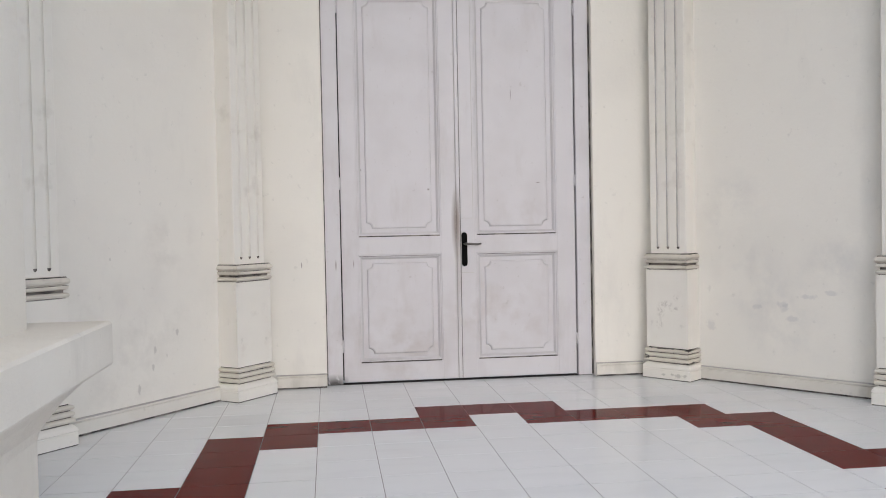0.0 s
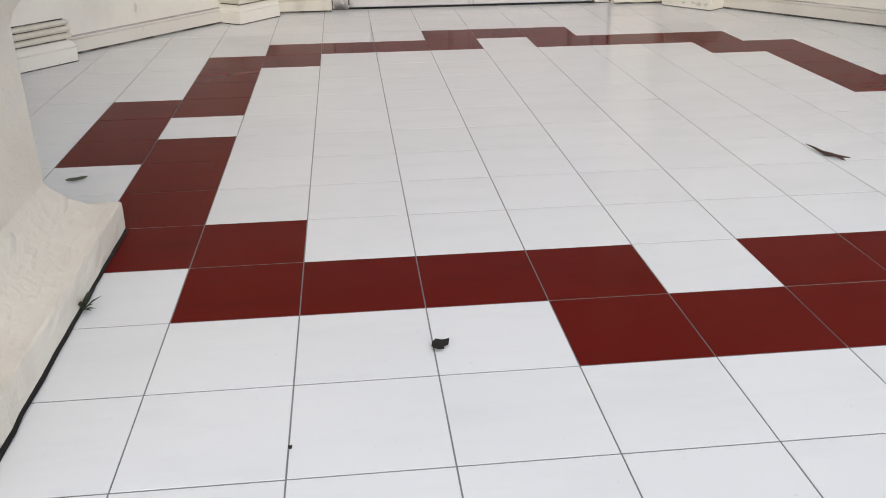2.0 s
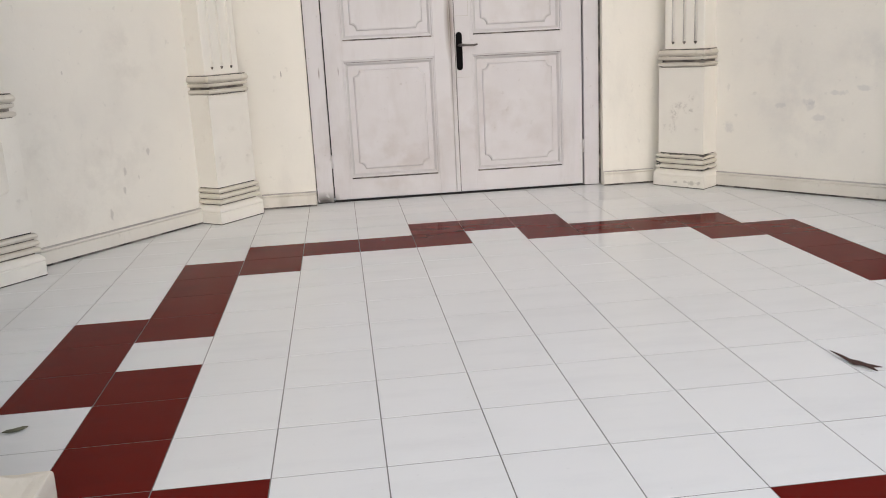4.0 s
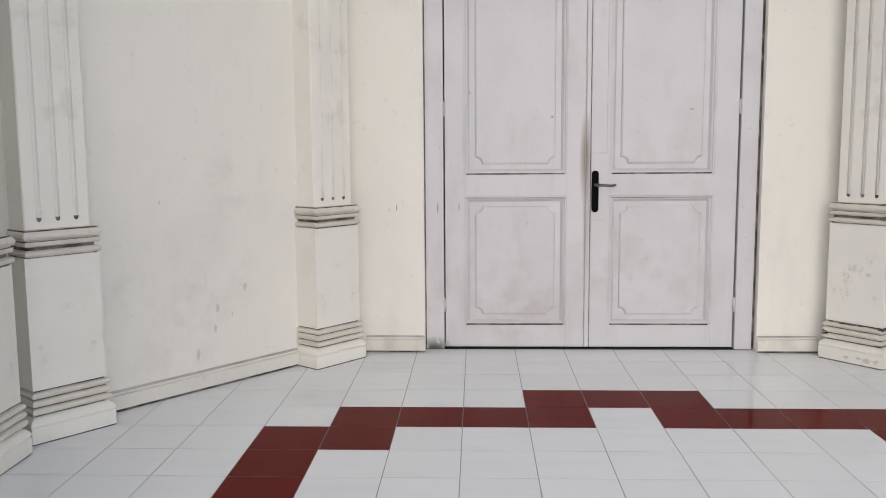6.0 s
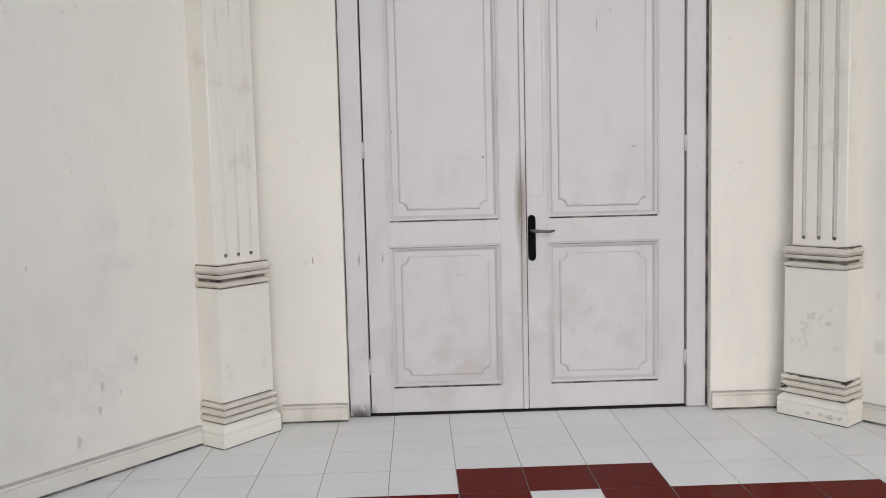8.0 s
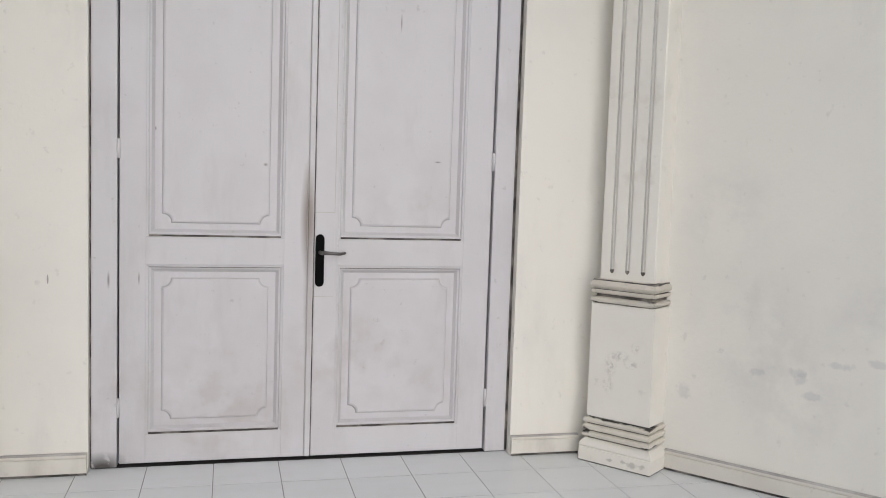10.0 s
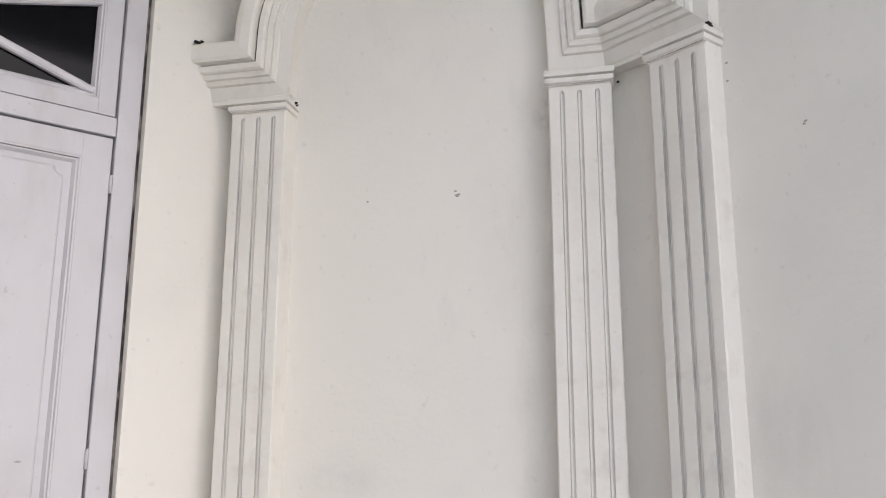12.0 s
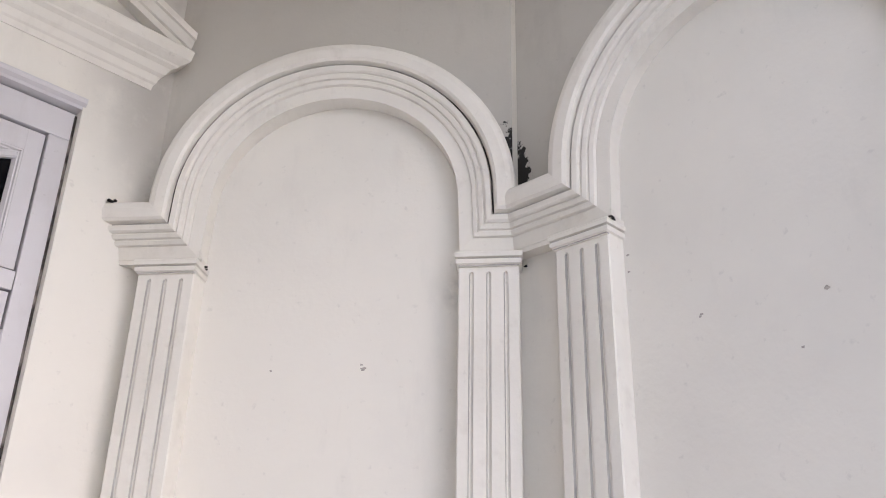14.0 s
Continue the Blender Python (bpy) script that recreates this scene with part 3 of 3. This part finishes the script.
part("grime_line", box(0.006, 0.098, Y_LEAF - 0.0008, Y_LEAF + 0.004, 1.2005, 1.2040), GRIME_SHADE_FAINT, door)
part("grime_line", box(0.006, 0.098, Y_LEAF - 0.0008, Y_LEAF + 0.004, 0.7965, 0.7995), GRIME_SHADE_FAINT, door)
part("grime_line", box(0.0970, 0.1000, Y_LEAF - 0.0008, Y_LEAF + 0.004, 1.2045, LEAF_TOP - 0.02), GRIME_SHADE_FAINT, door)
ring = [(0.021 * math.cos(a), 0.105 + 0.021 * math.sin(a)) for a in [math.pi * k / 10 for k in range(11)]]
ring += [(0.021 * math.cos(a), -0.105 + 0.021 * math.sin(a)) for a in [math.pi + math.pi * k / 10 for k in range(11)]]
plate = rings([[(0.030 + x, Y_LEAF - d, 0.972 + z) for x, z in ring] for d in (-0.001, 0.008)] + [[(0.030 + x * 0.8, Y_LEAF - 0.012, 0.972 + z * 0.97) for x, z in ring]])
part("lock_plate", plate, BLACK, door, "black lock plate with rounded ends")
levels = []
for x, y, z, r in ((0.030, 4.495, 1.012, 0.009), (0.030, 4.455, 1.012, 0.009), (0.040, 4.445, 1.013, 0.010), (0.08, 4.444, 1.011, 0.008), (0.12, 4.446, 1.008, 0.008), (0.145, 4.452, 1.012, 0.006)):
    ax = Vector((0, 1, 0)) if y > 4.45 else Vector((1, 0, 0))
    b1 = Vector((0, 0, 1))
    b2 = ax.cross(b1)
    levels.append([tuple(Vector((x, y, z)) + r * (b1 * math.cos(k * math.pi / 4) + b2 * math.sin(k * math.pi / 4))) for k in range(8)])
part("lever_handle", rings(levels), CHROME, door, "bent tarnished lever handle", True)
# frame: jambs, head, transom rail
for side in (1, -1):
    x0, x1 = sorted((side * (LEAF_W + 0.008), side * (FRAME_X - 0.001)))
    part("jamb", box(x0, x1, Y_FRAME, Y_DOOR + THICK, 0.004, 3.84, 0.004), DOOR, door)
# Dark strips where the frame meets the wall, wider on the right.
for side, w in ((1, 0.012), (-1, 0.006)):
    x0, x1 = sorted((side * (FRAME_X - 0.0012), side * (FRAME_X - 0.0012 - w)))
    part("grime_line", box(x0, x1, Y_FRAME - 0.004, Y_FRAME + 0.01, 0.01, 3.99), GRIME_SHADE, door, "dark strip along the edge of the frame")
part("head", box(-FRAME_X + 0.001, FRAME_X - 0.001, Y_FRAME, Y_DOOR + THICK, 3.8405, 4.0, 0.004), DOOR, door)
part("transom_rail", box(-LEAF_W - 0.006, LEAF_W + 0.006, Y_FRAME + 0.004, Y_DOOR + THICK, LEAF_TOP + 0.008, 3.083, 0.004), DOOR, door)
hood = sweep([(-FRAME_X - 0.012, 4.075), (FRAME_X + 0.012, 4.075)], [(0, 0.10), (0, -0.016), (0.012, -0.022), (0.03, -0.018), (0.045, 0.0), (0.06, 0.006), (0.07, 0.10)])
for v in hood.verts:
    v.co.y += Y_DOOR
part("hood_moulding", hood, DOOR, door)
# transom light
SX, S0, S1 = LEAF_W, 3.092, 3.832
sash = part("transom_sash", holed_board(-SX, SX, S0, S1, [(-0.79, 0.79, 3.172, 3.712)], Y_LEAF, Y_LEAF + 0.045), DOOR, door)
part("sash_bead", panel_frame(-0.79, 0.79, 3.172, 3.712, Y_LEAF), DOOR, sash, second=[DOOR_EDGE_SHADE])
part("pane", box(-0.795, 0.795, Y_LEAF + 0.034, Y_LEAF + 0.040, 3.167, 3.717), GLASS, sash, "black unlit window pane")
for sg in (1, -1):
    a, b = Vector((-0.765, 3.442 - sg * 0.238)), Vector((0.765, 3.442 + sg * 0.238))
    d = (b - a).normalized()
    nrm = Vector((-d.y, d.x))
    lv = []
    for p in (a, b):
        lv.append([(p.x + nrm.x * o, Y_LEAF + y + (0.0006 if sg > 0 else 0), p.y + nrm.y * o) for o, y in ((-0.021, 0.034), (-0.021, 0.012), (-0.012, 0.004), (0.012, 0.004), (0.021, 0.012), (0.021, 0.034))])
    part("glazing_bar", rings(lv), DOOR, sash)
tagged(part("door_lining", box(-FRAME_X, FRAME_X, Y_DOOR + THICK + 0.002, Y_DOOR + THICK + 0.05, 0, FRAME_TOP), GLASS), "dark unlit space behind the door", "door lining", kind="structure")
tagged(part("threshold", box(-FRAME_X + 0.004, FRAME_X - 0.004, Y_FRAME + 0.01, Y_LEAF + 0.05, -0.02, 0.004), DIRT), "dark grimy gap under the door", "threshold", kind="structure")

# ---- pediment over the door ----
pediment = thing("door_pediment", "white stucco pediment with stepped cornice over the door", "pediment")
steps = [(0.0, 0.02), (0.0, -0.115), (0.015, -0.125), (0.05, -0.12), (0.085, -0.10), (0.10, -0.085), (0.11, -0.085), (0.125, -0.07), (0.17, -0.055), (0.185, -0.04), (0.195, -0.04), (0.24, -0.02), (0.26, -0.012), (0.27, 0.02)]


def cornice(path):
    bm = sweep(path, steps)
    for v in bm.verts:
        v.co.y += Y_DOOR
    return bm


def stepped_block(levels):
    """Level cornice whose ends step back like its front."""
    return rings([[(-h - o, Y_DOOR + 0.01, z), (-h - o, Y_DOOR - o, z), (h + o, Y_DOOR - o, z), (h + o, Y_DOOR + 0.01, z)] for z, h, o in levels])


H = 1.33
part("cornice", stepped_block([(4.30, H, 0.006), (4.335, H, 0.012), (4.345, H, 0.022), (4.385, H, 0.032), (4.40, H, 0.05), (4.44, H, 0.07), (4.455, H, 0.095), (4.465, H, 0.10), (4.49, H, 0.135), (4.50, H, 0.145), (4.56, H, 0.155), (4.575, H, 0.145)]), TRIM, pediment)
for side in (1, -1):
    lv = []
    slope = 0.42
    for x in (1.485, 0.0):
        z = 4.578 + (1.485 - x) * slope
        lv.append([(side * x, Y_DOOR - o, z + h) for o, h in ((-0.01, 0.0), (0.07, 0.0), (0.085, 0.03), (0.10, 0.035), (0.13, 0.075), (0.145, 0.08), (0.15, 0.12), (0.14, 0.13), (-0.01, 0.13))])
    part("raking_cornice", rings(lv), TRIM, pediment)

# ---- entrance pier ----
pier = thing("entrance_pier", "white painted masonry pier with flared foot and thick ledge", "pier")
PX0, PX1, PY0, PY1 = -2.35, -1.72, -0.75, 0.43


def block(levels):
    return rings([[(PX0 - o, PY0 - o, z), (PX1 + o, PY0 - o, z), (PX1 + o, PY1 + o, z), (PX0 - o, PY1 + o, z)] for z, o in levels])


def rough_block(levels, jag):
    """The same block with many points round it, worn unevenly."""
    rg = random.Random(11)
    out = []
    ways = []
    for k in range(40):
        ways.append(rg.uniform(-1, 1))
    for n, (z, o) in enumerate(levels):
        x0, x1, y0, y1 = PX0 - o, PX1 + o, PY0 - o, PY1 + o
        ring = []
        for a, b in (((x0, y0), (x1, y0)), ((x1, y0), (x1, y1)), ((x1, y1), (x0, y1)), ((x0, y1), (x0, y0))):
            for k in range(24):
                f = k / 24
                w = jag if 0 < n < len(levels) - 2 else jag * 0.3
                wob = w * (0.6 * ways[(k * 7 + n) % 40] + 0.6 * ways[(k // 3) % 40])
                x, y = a[0] + (b[0] - a[0]) * f, a[1] + (b[1] - a[1]) * f
                nx, ny = (b[1] - a[1]), -(b[0] - a[0])
                ln = math.hypot(nx, ny)
                ring.append((x + nx / ln * wob, y + ny / ln * wob, z + (0.5 * wob if 0 < n < len(levels) - 1 else 0)))
        out.append(ring)
    return rings(out)


COVE = [(0.094 + 0.116 * (k / 12) ** 1.8, 0.145 * (1 - k / 12) ** 1.15) for k in range(13)]
part("foot", rough_block([(0.006, 0.144), (0.012, 0.148), (0.03, 0.1485), (0.05, 0.149), (0.07, 0.1495), (0.086, 0.149), (0.0915, 0.148)] + COVE, 0.004), PIER, pier, "flared foot with chipped edge")
part("die", block([(0.205, 0.0), (0.62, 0.0)]), PIER, pier)
part("ledge", block([(0.62, 0.0), (0.648, 0.008), (0.708, 0.05), (0.758, 0.10), (0.784, 0.117), (0.786, 0.152), (0.793, 0.156), (0.900, 0.156), (0.908, 0.149)]), PIER, pier, "thick white ledge")
part("shaft", block([(0.898, -0.012), (4.4, -0.012)]), PIER, pier)
part("gap", rough_block([(0.0012, 0.153), (0.004, 0.154), (0.007, 0.147)], 0.010), DIRT, pier, "black gap under the foot")

# ---- litter ----
def dry_leaf(name, outline, x, y, turn, size, mat, label, curl=0.012):
    bm = bmesh.new()
    top = [bm.verts.new((px * size, py * size, 0.004 + curl * abs(px) * (1 + 0.6 * math.sin(7 * py)))) for px, py in outline]
    low = [bm.verts.new((v.co.x, v.co.y, v.co.z - 0.0025)) for v in top]
    c1, c2 = bm.verts.new((0, 0, 0.006)), bm.verts.new((0, 0, 0.0035))
    n = len(top)
    for i in range(n):
        j = (i + 1) % n
        bm.faces.new((top[i], top[j], c1))
        bm.faces.new((low[j], low[i], c2))
        bm.faces.new((top[j], top[i], low[i], low[j]))
    bmesh.ops.recalc_face_normals(bm, faces=bm.faces)
    ob = part(name, bm, mat)
    ob.matrix_world = pose(x, y, 0.003, 0, 0, turn)
    return tagged(ob, label, "leaf")


crumpled = [(0.1, 1.0), (0.45, 0.7), (0.5, 0.2), (0.95, 0.05), (0.8, -0.25), (0.4, -0.3), (0.3, -0.8), (-0.1, -0.6), (-0.5, -0.7), (-0.55, -0.1), (-0.35, 0.4)]
long_leaf = [(-1.0, 0.10), (-0.6, 0.12), (-0.2, 0.05), (0.1, 0.16), (0.5, 0.12), (0.9, 0.22), (0.7, 0.02), (1.0, -0.12), (0.4, -0.06), (0.2, -0.24), (-0.1, -0.12), (-0.5, 0.0)]
oval = [(-1, 0), (-0.6, 0.28), (0, 0.35), (0.6, 0.25), (1, 0.02), (0.6, -0.25), (0, -0.32), (-0.5, -0.28)]
dry_leaf("dry_leaf", crumpled, -0.741, -0.190, 10, 0.028, DIRT, "small black crumpled dead leaf on a white tile")
dry_leaf("dry_leaf", long_leaf, 0.772, 0.975, -70, 0.098, LEAF, "long dark withered leaf lying on white tiles", 0.003)
dry_leaf("dry_leaf", oval, -1.835, 1.055, 25, 0.036, LEAF_GREEN, "small olive dead leaf beside the red tile border", 0.002)
dry_leaf("dirt_speck", crumpled, -1.047, -0.517, 40, 0.006, DIRT, "tiny dark dirt speck on a white floor tile", 0.002)
weed = thing("weed", "tiny weed growing from the gap at the pier foot", "weed")
weed.matrix_world = pose(-1.570, 0.09, 0.0)
rnd = random.Random(5)
for i in range(16):
    a, tilt, ln = rnd.uniform(-1.4, 1.4), rnd.uniform(0.3, 1.3), rnd.uniform(0.025, 0.062)
    tip = Vector((math.cos(a) * math.sin(tilt), math.sin(a) * math.sin(tilt), math.cos(tilt))) * ln
    w = Vector((-math.sin(a), math.cos(a), 0)) * 0.004
    m1 = tip * 0.6 + Vector((0, 0, 0.004))
    part("blade", rings([[(0.001, 0, 0), tuple(w * 0.3), (0, 0, 0.002)], [tuple(m1 - w), tuple(m1 + w), tuple(m1 + Vector((0, 0, 0.0025)))], [tuple(tip), tuple(tip + w * 0.1), tuple(tip + Vector((0, 0, 0.001)))]]), WEED, weed)

def mud_spot(x, y, z, out, size, seed):
    """A small dried lump of mud on a wall."""
    rg = random.Random(seed)
    bm = bmesh.new()
    bmesh.ops.create_icosphere(bm, subdivisions=2, radius=1)
    o = Vector((*out, 0))
    side = Vector((-o.y, o.x, 0))
    for v in bm.verts:
        k = size * (1 + rg.uniform(-0.5, 0.4)) * 0.75
        p = side * v.co.x * k * 1.2 + Vector((0, 0, 1)) * v.co.z * k * 0.8 + o * v.co.y * size * 0.3
        v.co = Vector((x, y, z)) + p
    return tagged(part("mud_spot", bm, MUD), "small dried mud spot on the plaster", "mud spot", "mud spots on the walls")


MUD = material("dried_mud", (0.40, 0.37, 0.34), 0.95)
for k, (s, z, r) in enumerate(((1.20, 2.716, 0.014), (1.19, 2.735, 0.008), (0.745, 2.71, 0.007), (0.30, 3.30, 0.010))):
    mud_spot(*along(s, DEPTH), z, (-NX, -NY), r, k)
for k, (y, z, r) in enumerate(((1.944, 2.749, 0.010), (1.444, 2.734, 0.014), (1.561, 2.534, 0.008), (1.95, 2.74, 0.007), (2.262, 3.10, 0.008), (2.262, 3.02, 0.008))):
    mud_spot(C2[1][0], y, z, (-1, 0), r, k + 9)
# dirt on the ledge of the arch beside the door
for x, y, z, r, k in ((1.225, 4.41, 3.562, 0.018, 31), (1.245, 4.395, 3.563, 0.014, 32)):
    ob = mud_spot(x, y, z, (0, -1), r, k)
    ob.data.materials[0] = DIRT
    ob.name = "dirt_clump"
    tagged(ob, "dark dirt clump lying on the arch moulding", "dirt", "dirt on the arch moulding")
for x, y, z, r, k in ((2.545, 2.262, 3.246, 0.016, 51), (2.565, 2.268, 3.247, 0.012, 52), (2.525, 2.266, 3.246, 0.009, 53)):
    ob = mud_spot(x, y, z, (0, -1), r, k)
    ob.data.materials[0] = DIRT
    ob.name = "dirt_clump"
    tagged(ob, "dark dirt clump lying on the capital", "dirt", "dirt on the arch moulding")
for s, z, r, k in ((0.375, 3.235, 0.012, 41), (0.382, 3.222, 0.009, 42), (1.985, 3.20, 0.010, 43)):
    ob = mud_spot(*along(s, 0.12), z, (-NX, -NY), r, k)
    ob.data.materials[0] = DIRT
    ob.name = "dirt_clump"
    tagged(ob, "dark dirt clump stuck on the capital", "dirt", "dirt on the arch moulding")

# ---- floor ----
floor = tagged(part("floor", prism([(-2.85, -3.0), (2.85, -3.0), (2.85, 2.95), (1.56, 4.56), (-1.56, 4.56), (-2.85, 2.95)], -0.24, -0.0015), GROUT), "white glossy ceramic floor tiles with a stepped oxblood border", "floor", kind="structure")


def inside(c, r, spans):
    return any(a <= c < b and p <= r < q for a, b, p, q in spans)


OUTER_RING = ((2, 5, -1, 12), (-1, 8, 0, 11), (-2, 9, 1, 10), (-3, 10, 4, 7))
INNER_RING = ((3, 4, 0, 11), (0, 7, 1, 10), (-1, 8, 2, 9), (-2, 9, 5, 6))


GAP_X, GAP_Y = 0.0017, 0.0024   # half the joint across and along the hall


def tile_mesh(mat):
    e = 0.0002
    hx, hy = TILE / 2 - GAP_X, TILE / 2 - GAP_Y
    bm = rings([[(-a, -b, z), (a, -b, z), (a, b, z), (-a, b, z)] for a, b, z in ((hx, hy, -0.006), (hx, hy, -0.0002), (hx - e, hy - e, 0))])
    me = bpy.data.meshes.new("tile")
    bm.to_mesh(me)
    bm.free()
    me.materials.append(mat)
    return me


white_mesh, red_mesh = tile_mesh(WHITE_TILE), tile_mesh(RED_TILE)
verts, faces = [], []
for c in range(-6, 13):
    for r in range(-10, 15):
        x, y = (c - 3.5 + 0.5) * TILE, (r + 0.5) * TILE
        if y > 4.5 and abs(x) > 1.5 or (NX * abs(x) + NY * y) > NX * P0[0] + NY * P0[1] + 0.38:
            continue
        red = inside(c, r, OUTER_RING) and not inside(c, r, INNER_RING)
        if -4 <= c < 11 and -3 <= r < 15:
            tile = new("tile", red_mesh if red else white_mesh)
            tile.location = (x, y, rnd.uniform(-0.0004, 0.0))
            tile.parent = floor
        else:
            k = len(verts)
            hx, hy = TILE / 2 - GAP_X, TILE / 2 - GAP_Y
            for z, q in ((-0.006, 0), (-0.0004, 0), (0.0, 0.0004)):
                a, b = hx - q, hy - q
                verts += [(x - a, y - b, z), (x + a, y - b, z), (x + a, y + b, z), (x - a, y + b, z)]
            for b in (0, 4):
                faces += [(k + b + i, k + b + (i + 1) % 4, k + b + 4 + (i + 1) % 4, k + b + 4 + i) for i in range(4)]
            faces.append((k + 8, k + 9, k + 10, k + 11))
me = bpy.data.meshes.new("outer_tiles")
me.from_pydata(verts, [], faces)
me.materials.append(WHITE_TILE)
rest = new("outer_tiles", me)
rest.parent = floor
tagged(rest, "white glossy floor tiles", kind="stuff")
